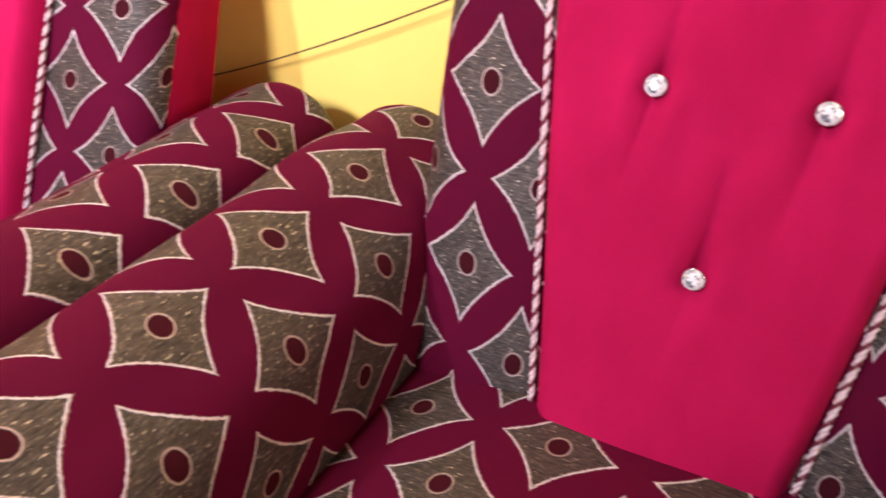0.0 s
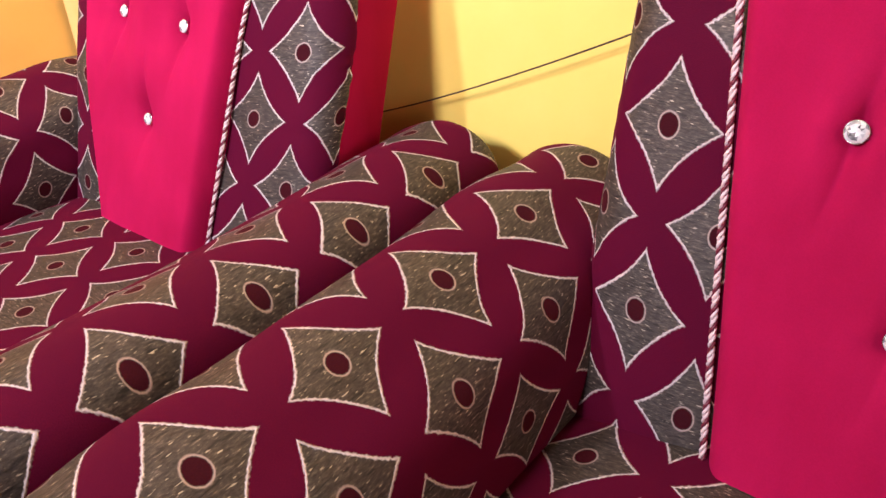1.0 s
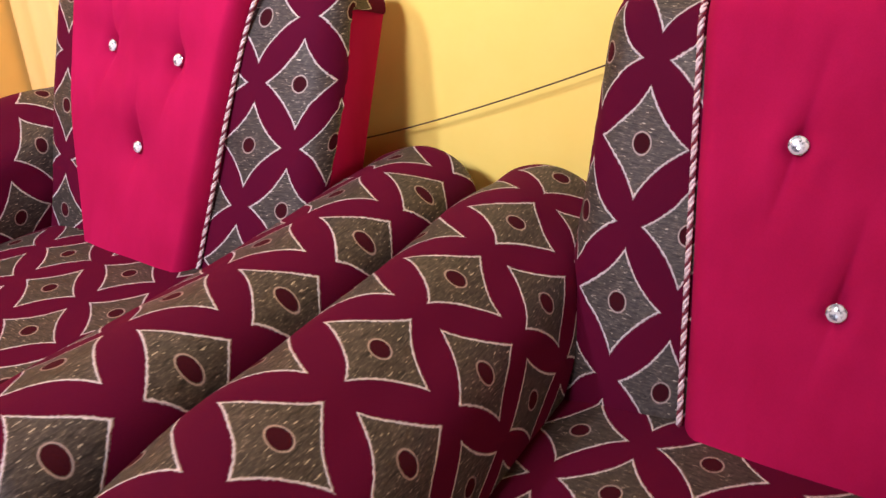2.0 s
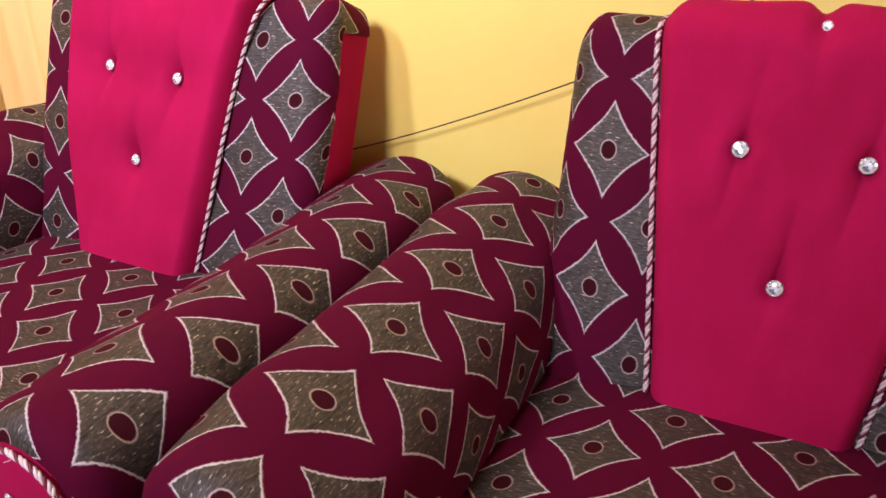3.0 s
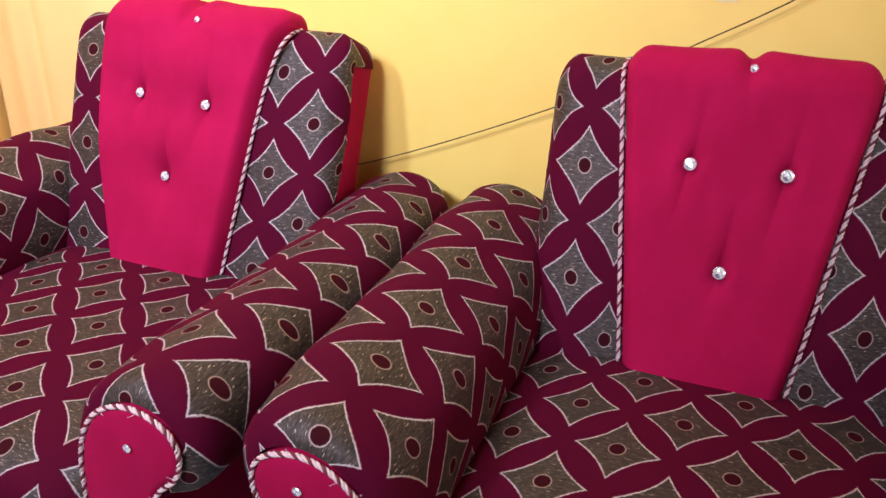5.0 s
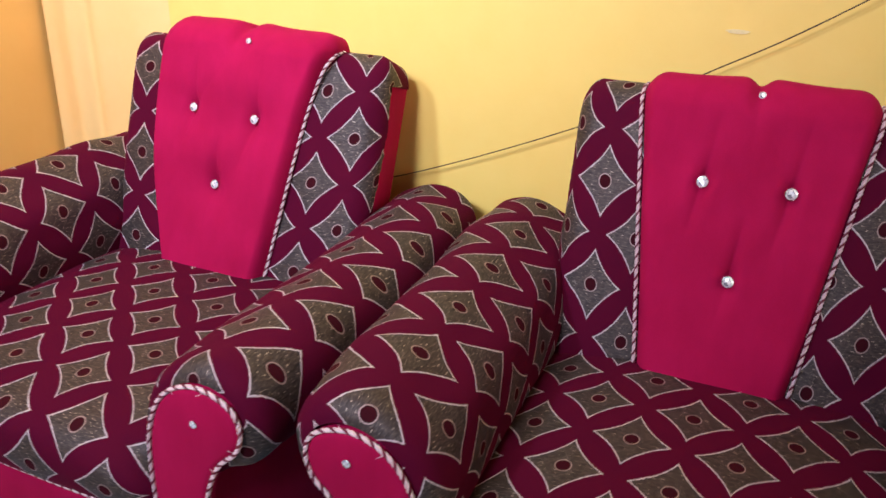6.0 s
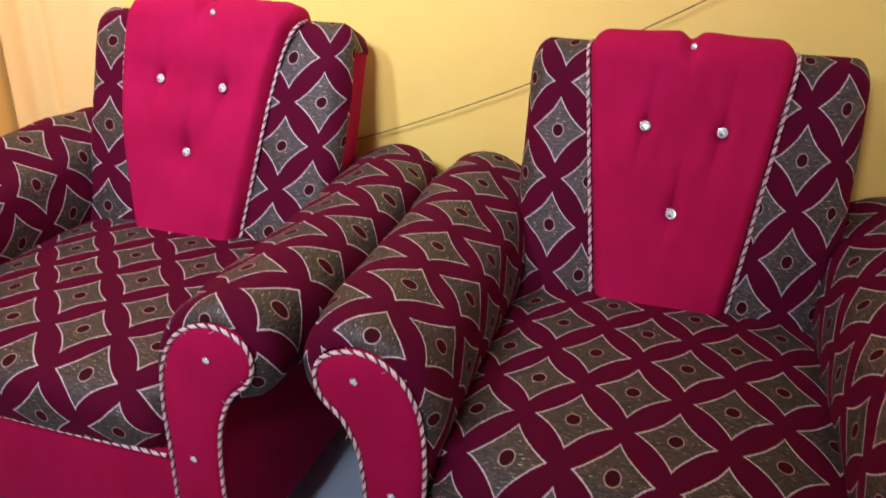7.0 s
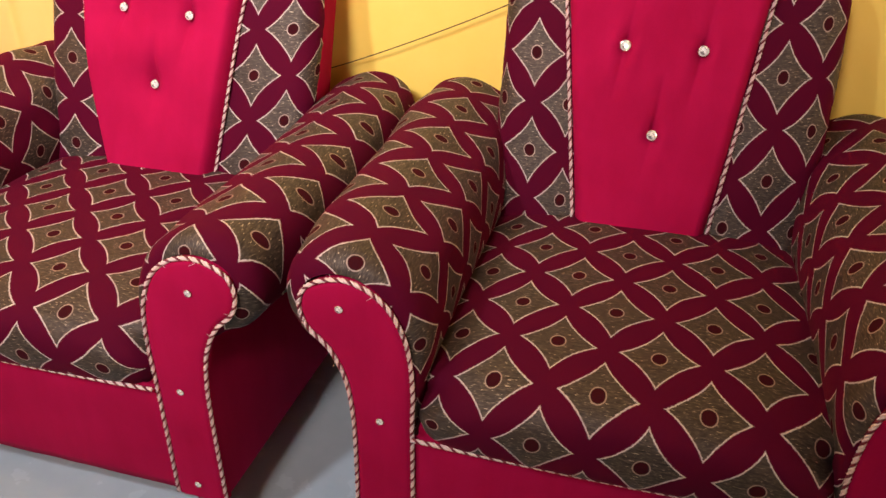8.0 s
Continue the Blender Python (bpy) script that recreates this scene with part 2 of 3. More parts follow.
def braid(path, parent, radius=0.0031, pitch=0.0165, name="braided_cord"):
    """A cord of two pale strands and a dark one twisted together along a path."""
    pts = resample(path, pitch / 8)
    up = Vector((0.11, 0.93, 0.31))
    frames_ = []
    for i, p in enumerate(pts):
        d = (pts[min(i + 1, len(pts) - 1)] - pts[max(i - 1, 0)]).normalized()
        x = d.cross(up).normalized()
        frames_.append((p, x, d.cross(x)))
    cord = None
    for strand, mat in enumerate((CORD_PALE, CORD_PALE, CORD_DARK)):
        bm = bmesh.new()
        line = []
        for i, (p, x, y) in enumerate(frames_):
            ang = 2 * math.pi * (i / 8 + strand / 3)
            line.append(p + radius * 0.56 * (math.cos(ang) * x + math.sin(ang) * y))
        tube(bm, line, radius * 0.55, 5)
        if cord is None:
            cord = part(name, bm, mat, parent, "twisted cream and maroon piping cord")
        else:
            part("strand", bm, mat, cord)
    return cord


# ---- the room ----
def wall(name, boxes, mat, label):
    bm = bmesh.new()
    for lo, hi in boxes:
        add_box(bm, lo, hi)
    return tagged(part(name, bm, mat, None, smooth=False), label, "wall", kind="structure")


T = 0.15
wall("wall_north", [((WEST_X - T, WALL_Y, 0), (EAST_X + T, WALL_Y + T, CEILING))], WALL_PAINT, "yellow painted plaster wall behind the armchairs")
wall("wall_west", [((WEST_X - T, SOUTH_Y, 0), (WEST_X, WALL_Y, CEILING))], WEST_SHADE_TONE, "plaster side wall, its shade painted in as orange")
# East and south walls and ceiling are unseen, set far to cut bounce.
wall("wall_east", [((EAST_X, SOUTH_Y, 0), (EAST_X + T, WALL_Y, CEILING))], WALL_PAINT, "unseen yellow side wall, assumed to close the room")
x0, x1, z0, z1 = ASSUMED_WINDOW
wall("wall_south", [((WEST_X - T, SOUTH_Y - T, 0), (x0, SOUTH_Y, CEILING)), ((x1, SOUTH_Y - T, 0), (EAST_X + T, SOUTH_Y, CEILING)),
                    ((x0, SOUTH_Y - T, 0), (x1, SOUTH_Y, z0)), ((x0, SOUTH_Y - T, z1), (x1, SOUTH_Y, CEILING))], WALL_PAINT, "unseen yellow wall with an assumed window opening")
bm = bmesh.new()
add_box(bm, (WEST_X - T, SOUTH_Y - T, -0.1), (EAST_X + T, WALL_Y + T, 0))
tagged(part("floor", bm, FLOOR_TILE, None, smooth=False), "pale grey smooth floor", "floor", kind="structure")
bm = bmesh.new()
add_box(bm, (WEST_X - T, SOUTH_Y - T, CEILING), (EAST_X + T, WALL_Y + T, CEILING + 0.1))
tagged(part("ceiling", bm, CEILING_PAINT, None, smooth=False), "unseen white ceiling, assumed to close the room", "ceiling", kind="structure")


# a yellow curtain drawn aside into the corner
bm = bmesh.new()
rows = []
for k in range(45):
    z = 0.06 + 2.2 * k / 44
    row = []
    for i in range(61):
        f = i / 60
        x = WEST_X + 0.012 + 0.40 * f + 0.004 * math.sin(z * 2.1 + 9 * f)
        fold = 0.011 * math.sin(2 * math.pi * (2.1 * f + 0.12 + 0.02 * math.sin(z * 1.7))) + 0.024 * math.exp(-((f - 0.33 - 0.01 * math.sin(z * 3)) / 0.055) ** 2)
        row.append((x, WALL_Y + 0.003 + (fold - 0.045) * (1 - f * f) ** 1.5, z))
    rows.append(row)
grid(bm, rows)
sheet = part("curtain", bm, CURTAIN_CLOTH)
sheet.modifiers.new("thickness", "SOLIDIFY").thickness = 0.002
tagged(sheet, "yellow cloth curtain hanging in soft folds in the corner", "curtain")


# ---- armchairs ----
ARM_LINE = [(0.001, 0.09), (0.001, 0.20), (0.001, 0.298), (0.0, 0.368), (0.005, 0.426), (0.017, 0.463), (0.034, 0.490), (0.060, 0.509), (0.090, 0.516),
            (0.120, 0.509), (0.140, 0.494), (0.147, 0.468), (0.138, 0.440), (0.114, 0.416), (0.100, 0.392), (0.089, 0.359), (0.083, 0.308), (0.082, 0.234), (0.084, 0.09)]
ARM_LEN, WING_SLOPE = 0.70, 0.32


def wing_y(z):
    return 0.540 + WING_SLOPE * (z - 0.58)


def smooth_step(a, b, x):
    t = min(max((x - a) / (b - a), 0.0), 1.0)
    return t * t * (3 - 2 * t)


def fitted_uv(u, v, cloth):
    """UV of a cover point: an affine that fits motifs to the camera's view."""
    return (cloth[0] * u + cloth[1] * v + cloth[2], cloth[3] * u + cloth[4] * v + cloth[5])


def arm(chair, side, inner, u_at, v_shift, cloth, roll):
    """One scrolled arm. side: -1 or 1; inner: the seat's half width; u_at: y of a motif; v_shift: its way round from the top; roll: how far the padding swells over the outer edge."""
    line = spline([(o, z, 0) for o, z in ARM_LINE], 6)
    top = min(range(len(line)), key=lambda i: -line[i].y)
    keep = [i for i, p in enumerate(line) if (i <= top and p.y > 0.26) or (i > top and p.y > 0.394)]
    sec = [line[i] for i in keep]
    normals = []
    for i in range(len(sec)):
        d = (sec[min(i + 1, len(sec) - 1)] - sec[max(i - 1, 0)]).normalized()
        normals.append(Vector((-d.y, d.x, 0)))
    weight = [smooth_step(0.33, 0.44, p.y) if i <= keep.index(top) else smooth_step(0.390, 0.425, p.y) for i, p in enumerate(sec)]
    ys = [0.004, 0.006, 0.010, 0.016, 0.024, 0.034] + [0.034 + (ARM_LEN - 0.074) * k / 26 for k in range(1, 27)]
    stations = [(y, 0.024 * math.sqrt(max(0.0, 1 - (1 - min((y - 0.004) / 0.030, 1.0)) ** 2)), 1.0) for y in ys]
    for k in range(1, 9):
        ang = math.pi / 2 * k / 8
        stations.append((ys[-1] + 0.045 * math.sin(ang), 0.024 - 0.02 * (1 - math.cos(ang)), 1 - 0.75 * (1 - math.cos(ang)) ** 1.3))
    rows, uvs = [], []
    centre = Vector((0.078, 0.44, 0))
    run_y, last = 0.0, None
    along = []
    for y, off, shrink in stations:
        run_y += math.hypot(y - last[0], off - last[1]) if last else 0.0
        last = (y, off)
        along.append(run_y)
    surplus = along[5] - stations[5][0]
    for (y, off, shrink), run_y in zip(stations, along):
        pts = []
        for p, n, w in zip(sec, normals, weight):
            swell = roll * smooth_step(0.05, 0.13, p.x) * w * (0.35 + 0.65 * smooth_step(0.02, 0.16, y)) * smooth_step(0.004, 0.03, y) * (1 - 0.7 * smooth_step(0.52, 0.67, y))
            swell += 0.009 * smooth_step(0.06, 0.02, p.x) * smooth_step(0.44, 0.49, p.y) * smooth_step(0.02, 0.14, y)
            q = p + n * (off * (0.25 + 0.75 * w) + swell)
            q = centre + (q - centre) * shrink
            soft = 0.004 * noise.noise(Vector((q.x * 9, y * 7, q.y * 9 + 3 * side))) * w
            pts.append((side * (inner + q.x + soft), y, q.y + (0.002 + 0.13 * y ** 3 - 0.008 * smooth_step(0.55, 0.66, y)) * w + soft))
        arc, run = [0.0], 0.0
        for a, b in zip(sec, sec[1:]):
            run += (b - a).length * 1.14
            arc.append(run)
        mid = arc[keep.index(top)]
        rows.append(pts)
        uvs.append([fitted_uv(run_y - surplus - u_at, a - mid - v_shift, cloth) for a in arc])
    bm = bmesh.new()
    made = grid(bm, rows, uvs)
    layer = bm.loops.layers.uv.verify()
    f = bm.faces.new(made[-1])
    for loop in f.loops:
        loop[layer].uv = (0.03, 0.02)
    if side < 0:
        bmesh.ops.reverse_faces(bm, faces=bm.faces)
    cover = part("arm", bm, BROCADE, chair, "padded scroll arm in diamond brocade")
    # the flat velvet facing of the arm
    bm = bmesh.new()
    face_line = [p for p in line]
    rows = []
    for depth, inset in ((0.012, 0.0), (0.003, 0.001), (-0.002, 0.004), (-0.004, 0.010)):
        row = []
        for i, p in enumerate(face_line):
            d = (face_line[min(i + 1, len(face_line) - 1)] - face_line[max(i - 1, 0)]).normalized()
            q = p - Vector((-d.y, d.x, 0)) * inset
            row.append((side * (inner + q.x), depth, q.y))
        rows.append(row)
    made = grid(bm, rows)
    inner_ring = made[-1]
    n = len(inner_ring)
    for i in range(n // 2):
        j = n - 1 - i
        if j - 1 > i:
            quad = [inner_ring[i], inner_ring[i + 1], inner_ring[j - 1], inner_ring[j]]
            quad = list(dict.fromkeys(quad))
            if len(quad) > 2:
                bm.faces.new(quad)
    bmesh.ops.recalc_face_normals(bm, faces=bm.faces)
    panel = part("arm_facing", bm, PINK, chair, "pink velvet arm facing with crystal studs")
    path = [Vector((side * (inner + p.x), -0.002, p.y)) for p in face_line]
    braid(path, panel)
    # stray threads where the cord is sewn on
    for n in range(9):
        p = path[6 + (n * 11) % (len(path) - 14)]
        ang, size = random.uniform(0, 6.28), random.uniform(0.004, 0.011)
        way = Vector((math.cos(ang), -0.35, math.sin(ang)))
        bend = Vector((math.sin(ang), -0.2, -math.cos(ang))) * random.uniform(-0.5, 0.5)
        bm = bmesh.new()
        tube(bm, [p + way * size * t + bend * size * t * t for t in (0.0, 0.25, 0.5, 0.75, 1.0)], 0.00035, 4)
        part("loose_thread", bm, CORD_PALE, panel)
    return cover, panel


def crystal(chair, place, radius, lean=17.0, name="crystal_button"):
    """A faceted round stone in a bright metal setting, facing the front."""
    rot = Matrix.Rotation(radians(90 - lean), 4, "X")
    bm = bmesh.new()
    n = 10
    rings = [(1.0, 0.0, 0.0), (0.97, 0.14, 0.5), (0.72, 0.34, 0.0), (0.40, 0.42, 0.5)]
    made = []
    for r, h, tw in rings:
        made.append([bm.verts.new((radius * r * math.cos(2 * math.pi * (k + tw) / n), radius * r * math.sin(2 * math.pi * (k + tw) / n), radius * h)) for k in range(n)])
    for lo, hi, (_, _, tw) in zip(made, made[1:], rings):
        for k in range(n):
            if tw == 0.0:
                bm.faces.new((lo[k], lo[(k + 1) % n], hi[k]))
                bm.faces.new((lo[(k + 1) % n], hi[(k + 1) % n], hi[k]))
            else:
                bm.faces.new((lo[k], lo[(k + 1) % n], hi[(k + 1) % n]))
                bm.faces.new((lo[k], hi[(k + 1) % n], hi[k]))
    tip = bm.verts.new((0, 0, radius * 0.38))
    for k in range(n):
        bm.faces.new((made[-1][k], made[-1][(k + 1) % n], tip))
    bmesh.ops.split_edges(bm, edges=bm.edges)
    m = Matrix.Translation(place) @ rot
    bmesh.ops.transform(bm, matrix=m, verts=bm.verts)
    stone = part(name, bm, CRYSTAL, chair, "faceted crystal button, reflections painted per facet", smooth=False)
    bm = bmesh.new()
    ring = [[(radius * r * math.cos(2 * math.pi * k / 20), radius * r * math.sin(2 * math.pi * k / 20), radius * h) for k in range(20)] for r, h in ((0.98, -0.35), (1.02, -0.2), (1.04, 0.0), (1.01, 0.06), (0.98, 0.04))]
    grid(bm, ring, closed=True)
    bmesh.ops.transform(bm, matrix=m, verts=bm.verts)
    part("setting", bm, STEEL, stone)
    return stone


def seat(chair, inner, motif, u_scale, cloth):
    prof = spline([(0, 0.000, 0.285), (0, -0.016, 0.305), (0, -0.022, 0.335), (0, -0.013, 0.368), (0, 0.018, 0.391), (0, 0.075, 0.402), (0, 0.18, 0.411), (0, 0.33, 0.416), (0, 0.48, 0.412), (0, 0.58, 0.400)], 7)
    arc = [0.0]
    for a, b in zip(prof, prof[1:]):
        arc.append(arc[-1] + (b - a).length)
    here = min(range(len(prof)), key=lambda i: abs(prof[i].y - motif[1]) + (1 if prof[i].z < 0.39 else 0))
    half = inner + 0.022
    rows, uvs = [], []
    for p, s in zip(prof, arc):
        row, uv = [], []
        for k in range(49):
            f = k / 24 - 1
            x = half * f * (1 - 0.10 * (1 - smooth_step(0.02, 0.06, p.y + 0.02 * smooth_step(0.38, 0.40, p.z))))
            crown = smooth_step(0.30, 0.40, p.z)
            dip = 0.030 * abs(f) ** 3 * crown + 0.02 * abs(f) ** 12 * crown
            soft = 0.004 * noise.noise(Vector((x * 6, p.y * 6, 5.1 * inner * 40)))
            pull = 0.010 * (1 - f * f) * (1 - smooth_step(0.0, 0.05, abs(p.y)))
            row.append((x, p.y - pull + 0.03 * abs(f) ** 14 * (1 - smooth_step(0.0, 0.08, p.y)), p.z - dip + soft * crown))
            uv.append(fitted_uv((x - motif[0]) / u_scale, (s - arc[here]) / 1.05, cloth))
        rows.append(row)
        uvs.append(uv)
    bm = bmesh.new()
    grid(bm, rows, uvs)
    part("seat_cushion", bm, BROCADE, chair, "puffed seat cushion in burgundy diamond brocade")


def wing(chair, side, half, motif, u_scale, cloth):
    """One brocade flank of the backrest, rolled over at its outer edge and top."""
    z_top, z_low, rx, ry, rz = 0.803, 0.36, 0.036, 0.036, 0.032
    cols = [(0.06 * half / 0.26, 0.0)] + [(0.06 * half / 0.26 + (half - rx - 0.06 * half / 0.26) * k / 10, 0.0) for k in range(1, 11)]
    cols += [(half - rx + rx * math.sin(radians(a)), a) for a in (12, 25, 38, 50, 62, 74, 84, 90)]
    cols = [(x, a, 0.0) for x, a in cols] + [(half, 90, b) for b in (0.02, 0.04, 0.058, 0.072)]
    levels = [(z_low + (z_top - rz - z_low) * k / 110, 0.0) for k in range(111)] + [(z_top - rz + rz * math.sin(radians(a)), a) for a in (14, 28, 42, 56, 70, 82, 90)]
    levels = [(z, b, 0.0) for z, b in levels] + [(z_top - 0.12 * r * r / 0.088, 90, r) for r in (0.03, 0.055, 0.072)]
    rows, uvs = [], []
    slope = math.sqrt(1 + WING_SLOPE ** 2)
    for z, b, far in levels:
        row, uv = [], []
        cap = smooth_step(z_top - 0.050, z_top - 0.038, z) if not far else 1.0
        narrow = 0.010 * smooth_step(0.6, 0.36, z) + 0.030 * (1 - math.cos(math.asin(min(max((z - (z_top - 0.05)) / 0.05, 0.0), 1.0))))
        for x, a, behind in cols:
            off = max(far, behind * cap)
            out = x - (narrow + 0.05 * off) * (x / half) ** 3
            drop = ry * (1 - math.cos(radians(a)) * math.cos(radians(b)))
            puff = 0.012 * math.sin(math.pi * min(max((x - 0.06) / (half - 0.06), 0), 1)) * (1 - smooth_step(z_top - 0.10, z_top, z))
            puff += 0.004 * (1 - smooth_step(0.5 * half, 0.85 * half, x))
            soft = 0.004 * noise.noise(Vector((x * 12, z * 9, 7.7 * side + half * 31)))
            # the cover puckers in short creases where it is drawn round the edge
            pucker = 0.0016 * smooth_step(half - 0.075, half - 0.02, x) * noise.noise(Vector((x * 14, z * 85, 3.3 * side + half * 11)))
            soft += pucker * (1 - smooth_step(z_top - 0.09, z_top - 0.03, z))
            row.append((side * (out + soft), wing_y(z) + drop - puff + soft + off, z - 0.40 * off))
            arc_x = x + (radians(a) * 0.045 - (x - (half - rx)) if a else 0) + behind
            arc_z = z + (radians(b) * 0.040 - (z - (z_top - rz)) if b else 0) + far
            uv.append(fitted_uv(side * arc_x / u_scale - motif[0] / u_scale, (arc_z - motif[1]) * slope, cloth))
        rows.append(row)
        uvs.append(uv)
    bm = bmesh.new()
    grid(bm, rows, uvs)
    if side < 0:
        bmesh.ops.reverse_faces(bm, faces=bm.faces)
    part("back_wing", bm, BROCADE, chair, "brocade side wing of the backrest")


def tufted_panel(chair, k, buttons, crest, flare, sink):
    """The proud pink velvet middle of the backrest, drawn in at its buttons."""
    def half(z, f=1.0):
        t = (z - 0.40) / 0.40
        bulge = 0.9 * flare * math.sin(math.pi * min(max(t, 0.0), 1.0)) - 0.5 * flare * max(t, 0.0) ** 4
        return k * (0.108 + 0.056 * t) + (flare * max(t, 0.0) ** 6 - 0.5 * sink if f >= 0 else bulge)

    def middle(z):
        return -0.004 - 0.005 * (z - 0.40) / 0.40

    def top(f):
        return crest + 0.4 * sink * smooth_step(0.1, -0.5, f) - 0.013 * math.exp(-(f / 0.075) ** 2) - 0.008 * (1 - math.exp(-(f / 0.35) ** 2)) * 0.6 - 0.030 * max(0.0, (abs(f) - 0.74) / 0.26) ** 2.6

    nx, nz, low = 120, 150, 0.37
    creases = []
    for i, (bx, bz) in enumerate(buttons):
        if i < 2:
            creases += [((bx, bz), (bx - 0.012 * k, bz - 0.085), 0.011), ((bx, bz), (bx + 0.012, bz + 0.11), 0.007), ((bx, bz), (buttons[3][0], buttons[3][1]), 0.0022)]
        elif i == 2:
            creases += [((bx, bz), (bx + 0.006 * k, bz + 0.10), 0.012), ((bx, bz), (bx - 0.012 * k, bz - 0.075), 0.0045)]
        else:
            creases += [((bx, bz), (bx - 0.001, bz - 0.10), 0.003)]

    def depth(x, z, f, g):
        rim, roll = min((1 - abs(f)) * half(z, f) / 0.022, 1.0), min((1 - g) * 0.46 / 0.040, 1.0)
        body = (0.046 + 0.10 * (k - 1)) * math.sqrt(max(0.0, 1 - (1 - rim) ** 2)) * math.sqrt(max(0.0, 1 - (1 - roll) ** 2)) + 0.006 * (1 - f * f)
        for (ax, az), (cx, cz), amount in creases:
            dx, dz = cx - ax, cz - az
            length = math.hypot(dx, dz)
            t = ((x - ax) * dx + (z - az) * dz) / length ** 2
            if -0.25 < t < 1.05:
                away = ((x - ax) * dz - (z - az) * dx) / length
                fade = (1 - max(t, 0.0)) ** 0.8 * smooth_step(-0.22, 0.08, t) if t < 1 else 0.0
                body -= amount * fade * (0.85 * math.exp(-abs(away) / 0.0055) - 0.35 * math.exp(-((abs(away) - 0.018) / 0.012) ** 2))
        for bx, bz in buttons:
            r2 = (x - bx) ** 2 + (z - bz) ** 2
            body -= 0.006 * math.exp(-r2 / 0.020 ** 2) + sink * math.exp(-r2 / 0.048 ** 2)
        body += 0.003 * noise.noise(Vector((x * 13, z * 9, k * 17)))
        return body

    rows = []
    for j in range(nz + 1):
        g = 1 - (1 - j / nz) ** 1.25
        row = []
        for i in range(nx + 1):
            s = 2 * i / nx - 1
            f = math.sin(s * math.pi / 2) * 0.35 + s * 0.65
            z = low + (top(f) - low) * g
            x = middle(z) + half(z, f) * f
            row.append((x, wing_y(z) + 0.010 - depth(x, z, f, g), z))
        rows.append(row)
    bm = bmesh.new()
    made = grid(bm, rows)
    # return the rim to the back
    rim = [made[j][0] for j in range(nz + 1)] + [made[nz][i] for i in range(1, nx + 1)] + [made[j][nx] for j in range(nz - 1, -1, -1)]
    back = [bm.verts.new((v.co.x * 0.97, v.co.y + 0.045, v.co.z - 0.012)) for v in rim]
    for a in range(len(rim) - 1):
        bm.faces.new((rim[a], rim[a + 1], back[a + 1], back[a]))
    bmesh.ops.recalc_face_normals(bm, faces=bm.faces)
    panel = part("tufted_panel", bm, PINK, chair, "tufted hot pink velvet back panel with crystal buttons")
    for side in (-1, 1):
        path = []
        for n in range(60):
            z = 0.40 + 0.402 * n / 59
            over = 0.034 * (1 - math.sqrt(max(0.0, 1 - (max(z - 0.771, 0.0) / 0.032) ** 2)))
            x = half(z, side) + 0.001
            path.append(Vector((middle(z) + side * x, wing_y(z) - 0.019 + over, z)))
        path.append(Vector((middle(0.80) + side * half(0.80, side), wing_y(0.80) + 0.035, 0.803)))
        braid(path, panel)
    for bx, bz in buttons:
        f = (bx - middle(bz)) / half(bz)
        g = min((bz - low) / (top(f) - low), 1)
        proud = max(depth(bx + ox, bz + oz, f, g) for ox, oz in ((0.010, 0), (-0.010, 0), (0, 0.010), (0, -0.010)))
        crystal(panel, (bx, wing_y(bz) + 0.010 - proud - 0.002, bz), 0.0084 if bz < 0.78 else 0.0052)


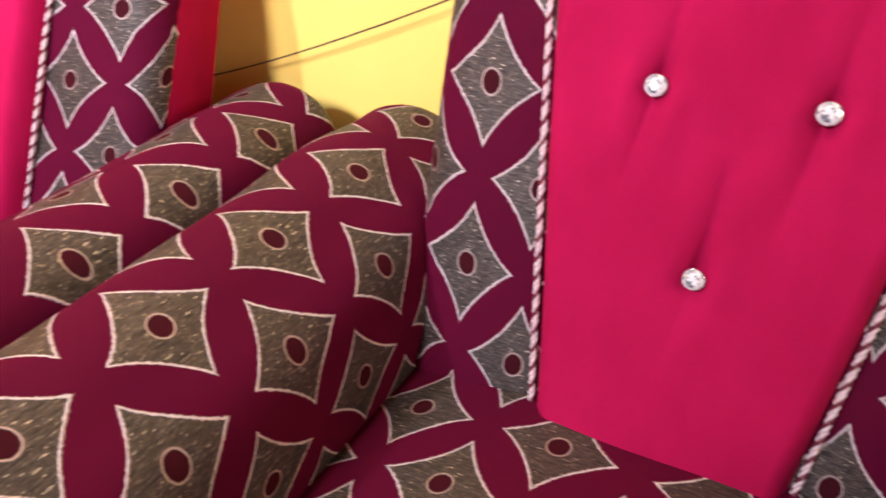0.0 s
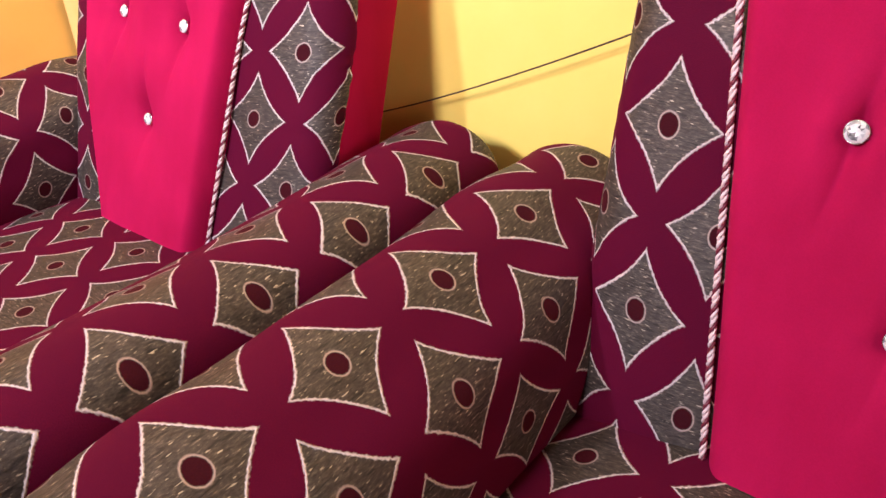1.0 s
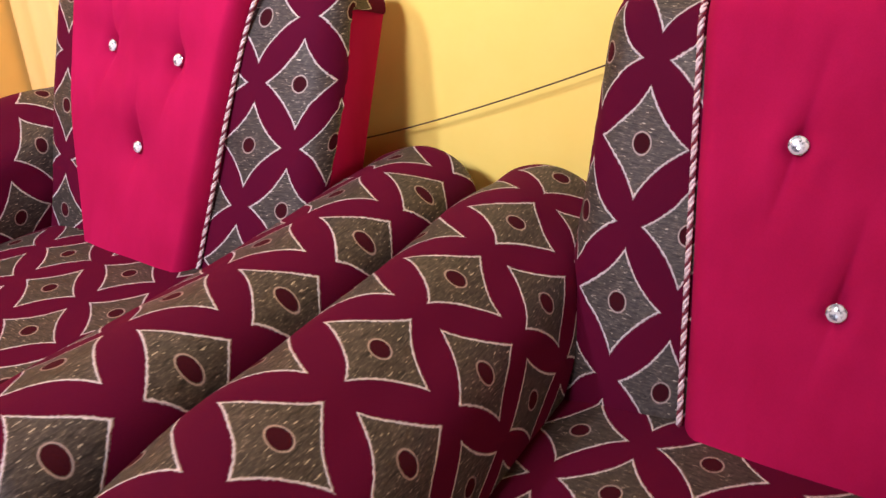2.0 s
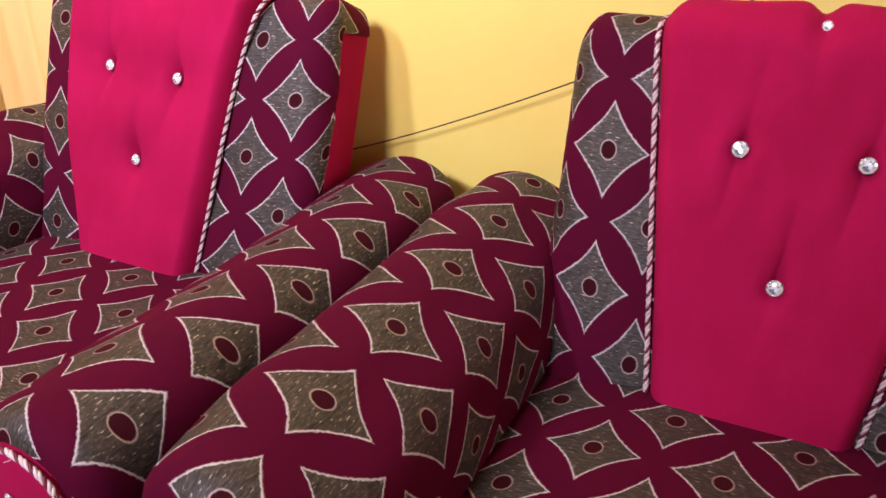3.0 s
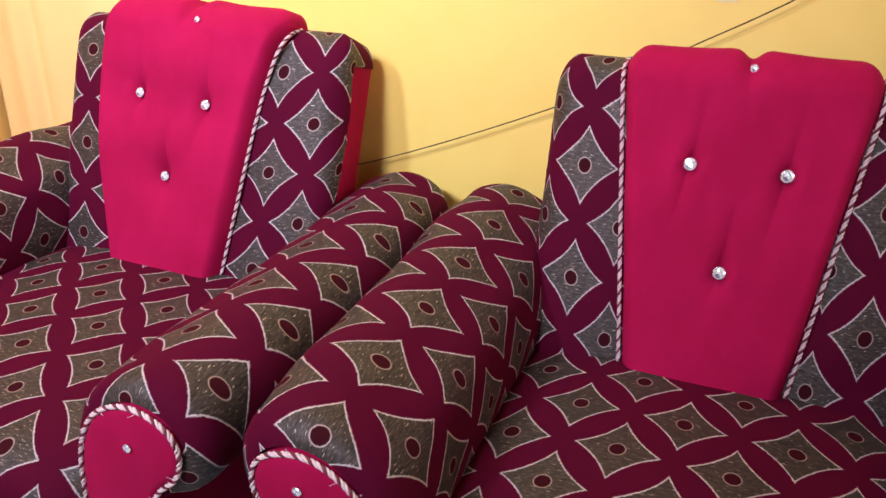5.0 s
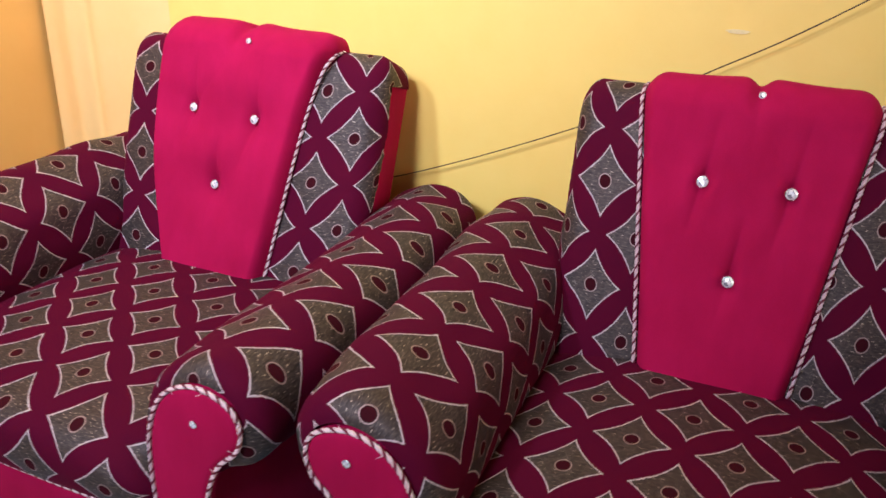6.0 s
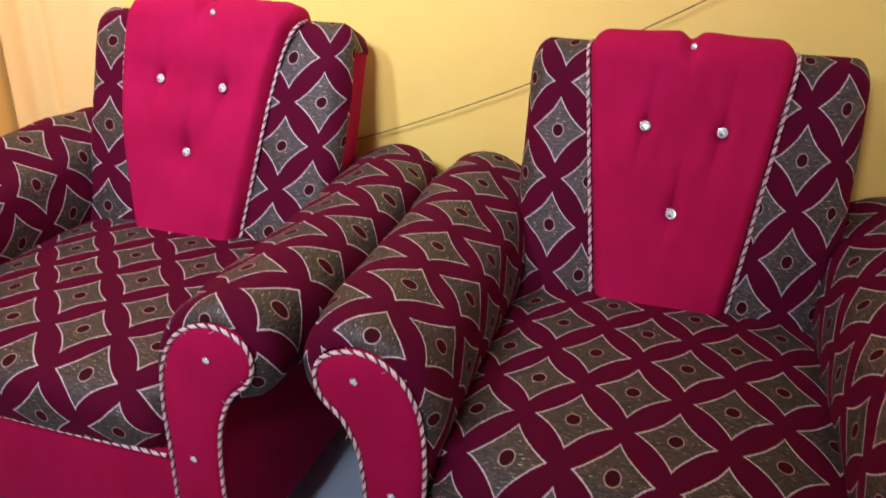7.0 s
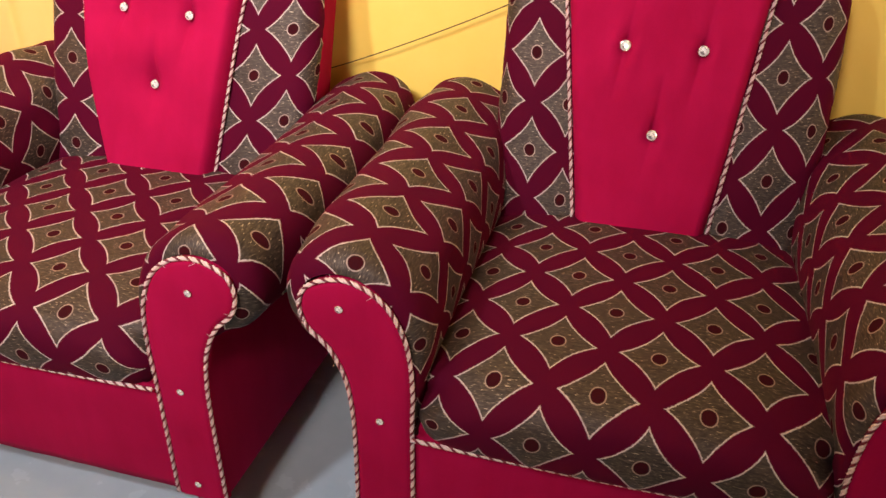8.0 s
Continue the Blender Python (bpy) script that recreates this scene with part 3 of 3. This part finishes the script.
def armchair(place, turn, inner, k, half, seat_motif, seat_scale, wing_motifs, arm_motifs, buttons, studs, top, sink, rolls, cloth, label):
    chair = new("armchair")
    chair.matrix_basis = pose(*place, 0, 0, turn)
    tagged(chair, label, "armchair", "pair of armchairs")
    # frame box and its velvet
    bm = bmesh.new()
    add_box(bm, (-inner - 0.066, 0.012, 0.09), (inner + 0.066, 0.66, 0.30), 0.008)
    part("base", bm, PINK, chair, "pink velvet covered base box")
    bm = bmesh.new()
    rows = []
    for n in range(13):
        z = 0.09 + 0.201 * n / 12
        rows.append([(inner * (2 * i / 24 - 1), 0.004 - 0.007 * math.sin(math.pi * n / 12) ** 0.5 * (1 - (2 * i / 24 - 1) ** 8) + 0.0015 * noise.noise(Vector((i * 0.5, n * 0.3, inner * 50))), z) for i in range(25)])
    made = grid(bm, rows)
    low = [bm.verts.new((v.co.x, 0.03, 0.088)) for v in made[0]]
    for i in range(24):
        bm.faces.new((made[0][i + 1], made[0][i], low[i], low[i + 1]))
    front = part("front_panel", bm, PINK, chair, "plain pink velvet front panel below the seat")
    braid([Vector((inner * (2 * i / 40 - 1), -0.010 - 0.004 * (1 - (2 * i / 40 - 1) ** 2), 0.293)) for i in range(41)], front)
    for side in (-1, 1):
        arm(chair, side, inner, *arm_motifs[side], cloth["arm", side], rolls[side])
        bm = bmesh.new()
        add_box(bm, (side * (inner + 0.066) if side > 0 else -inner - 0.081, 0.010, 0.088), (side * (inner + 0.081) if side > 0 else -inner - 0.066, ARM_LEN - 0.02, 0.408), 0.005)
        part("outer_side", bm, PINK, chair, "plain velvet outer side of the arm")
        wing(chair, side, half, wing_motifs[side], k ** 0.5, cloth["wing", side])
    seat(chair, inner, seat_motif, seat_scale, cloth["seat", 0])
    # slab that carries the backrest
    bm = bmesh.new()
    r = bmesh.ops.create_cube(bm, size=1.0)
    for v in r["verts"]:
        z = 0.30 if v.co.z < 0 else (0.775 if v.co.y < 0 else 0.750)
        v.co = Vector((v.co.x * 2 * (half + 0.001 - (0.012 if v.co.z < 0 else 0.006) - (0.002 if v.co.y > 0 else 0.0)), wing_y(z) + (0.030 if v.co.y < 0 else 0.122), z))
    bmesh.ops.bevel(bm, geom=list(bm.edges), offset=0.012, segments=3, profile=0.5, affect="EDGES")
    part("back_slab", bm, PINK, chair, "pink velvet side and rear of the backrest")
    tufted_panel(chair, 1 + 0.68 * (k - 1), buttons, top, 0.13 * (k - 1), sink)
    for side, o, z in studs:
        crystal(chair, (side * (inner + o), -0.006, z), 0.0052, 0.0, "stud")
    for sx in (-1, 1):
        for y in (0.05, 0.60):
            bm = bmesh.new()
            ring = [[(sx * (inner + 0.02) + r * math.cos(2 * math.pi * q / 12), y + r * math.sin(2 * math.pi * q / 12), z) for q in range(12)] for r, z in ((0.016, 0.0), (0.020, 0.02), (0.026, 0.07), (0.026, 0.095))]
            made = grid(bm, ring, closed=True)
            bm.faces.new(made[0][::-1])
            part("foot", bm, FRAME_WOOD, chair, "short dark wooden foot")
    return chair


# Affine UV fits that place, stretch and shear motifs to suit the camera's view.
CLOTH_PLAIN = {("arm", -1): (0.9768, -0.0301, -0.1264, -0.0023, 1.2136, -0.148), ("arm", 1): (0.9973, -0.2714, -0.1349, -0.0253, 1.2885, 0.1302),
               ("wing", -1): (1.0, 0.0197, -0.1214, -0.0229, 1.0174, 0.1638), ("wing", 1): (1.1006, 0.0253, 0.0012, -0.0251, 1.0087, -0.1469),
               ("seat", 0): (1.0128, -0.0549, -0.0002, 0.0107, 1.0937, -0.0036)}
CLOTH_WIDE = {("arm", -1): (0.9328, -0.0772, 0.1042, -0.0484, 0.9953, 0.1215), ("arm", 1): (0.9857, -0.0600, -0.1080, 0.0090, 1.2000, -0.1408),
               ("wing", -1): (0.8095, 0.0300, -0.0085, 0.0124, 0.9950, -0.1720), ("wing", 1): (0.9617, -0.0435, 0.0516, -0.0692, 1.0021, 0.0797),
               ("seat", 0): (1.0433, 0.0711, 0.1214, -0.0406, 1.0961, 0.1593)}
armchair((-0.0625, 0.084, 0), 2.2, 0.2555, 1.0, 0.271, (-0.02, 0.183), 1.05, {-1: (-0.203, 0.662), 1: (0.183, 0.672)}, {-1: (0.394, 0.0), 1: (0.36, 0.03)},
         [(-0.063, 0.690), (0.057, 0.690), (-0.003, 0.560), (-0.005, 0.812)], [(-1, 0.092, 0.476), (-1, 0.044, 0.31), (-1, 0.044, 0.13), (1, 0.09, 0.468), (1, 0.044, 0.31), (1, 0.044, 0.13)],
         0.832, 0.0, {-1: 0.0205, 1: 0.010}, CLOTH_PLAIN, "burgundy diamond-brocade armchair with a pink tufted back and cord piping")
armchair((-0.970, 0.05, 0), 1.5, 0.273, 1.15, 0.289, (0.05, 0.25), 1.10, {-1: (-0.23, 0.581), 1: (0.238, 0.666)}, {-1: (0.36, 0.03), 1: (0.333, 0.075)},
         [(-0.087, 0.690), (0.053, 0.684), (-0.016, 0.561), (0.016, 0.815)], [(1, 0.081, 0.465), (1, 0.041, 0.295), (1, 0.041, 0.118), (-1, 0.081, 0.465), (-1, 0.041, 0.295), (-1, 0.041, 0.118)],
         0.842, 0.017, {-1: 0.024, 1: 0.013}, CLOTH_WIDE, "burgundy diamond-brocade armchair with a wide pink tufted back, beside its twin")

# ---- the cable on the wall ----
bm = bmesh.new()
tube(bm, spline([(-1.75, WALL_Y - 0.026, 0.35), (-1.10, WALL_Y - 0.024, 0.455), (-0.765, WALL_Y - 0.024, 0.545), (-0.395, WALL_Y - 0.024, 0.697), (-0.19, WALL_Y - 0.024, 0.813), (0.012, WALL_Y - 0.024, 0.936), (0.5, WALL_Y - 0.026, 1.28)], 10), 0.0011)
tagged(part("cable", bm, CABLE_BLACK), "thin dark cable strung across the yellow wall", "cable")

# ---- a scuff on the wall paint ----
bm = bmesh.new()
ring = [(-0.151 + 0.018 * math.cos(a) * (1 + 0.15 * math.sin(5 * a)), WALL_Y - 0.0015, 0.881 + 0.0035 * math.sin(a)) for a in [2 * math.pi * k / 18 for k in range(18)]]
front = [bm.verts.new(p) for p in ring]
back = [bm.verts.new((p[0] * 1.0, WALL_Y + 0.002, p[2])) for p in ring]
bm.faces.new(front[::-1])
for k in range(18):
    bm.faces.new((front[k], front[(k + 1) % 18], back[(k + 1) % 18], back[k]))
bmesh.ops.recalc_face_normals(bm, faces=bm.faces)
tagged(part("wall_scuff", bm, CHIP_PLASTER, None, smooth=False), "small pale chip in the yellow wall paint", "mark")
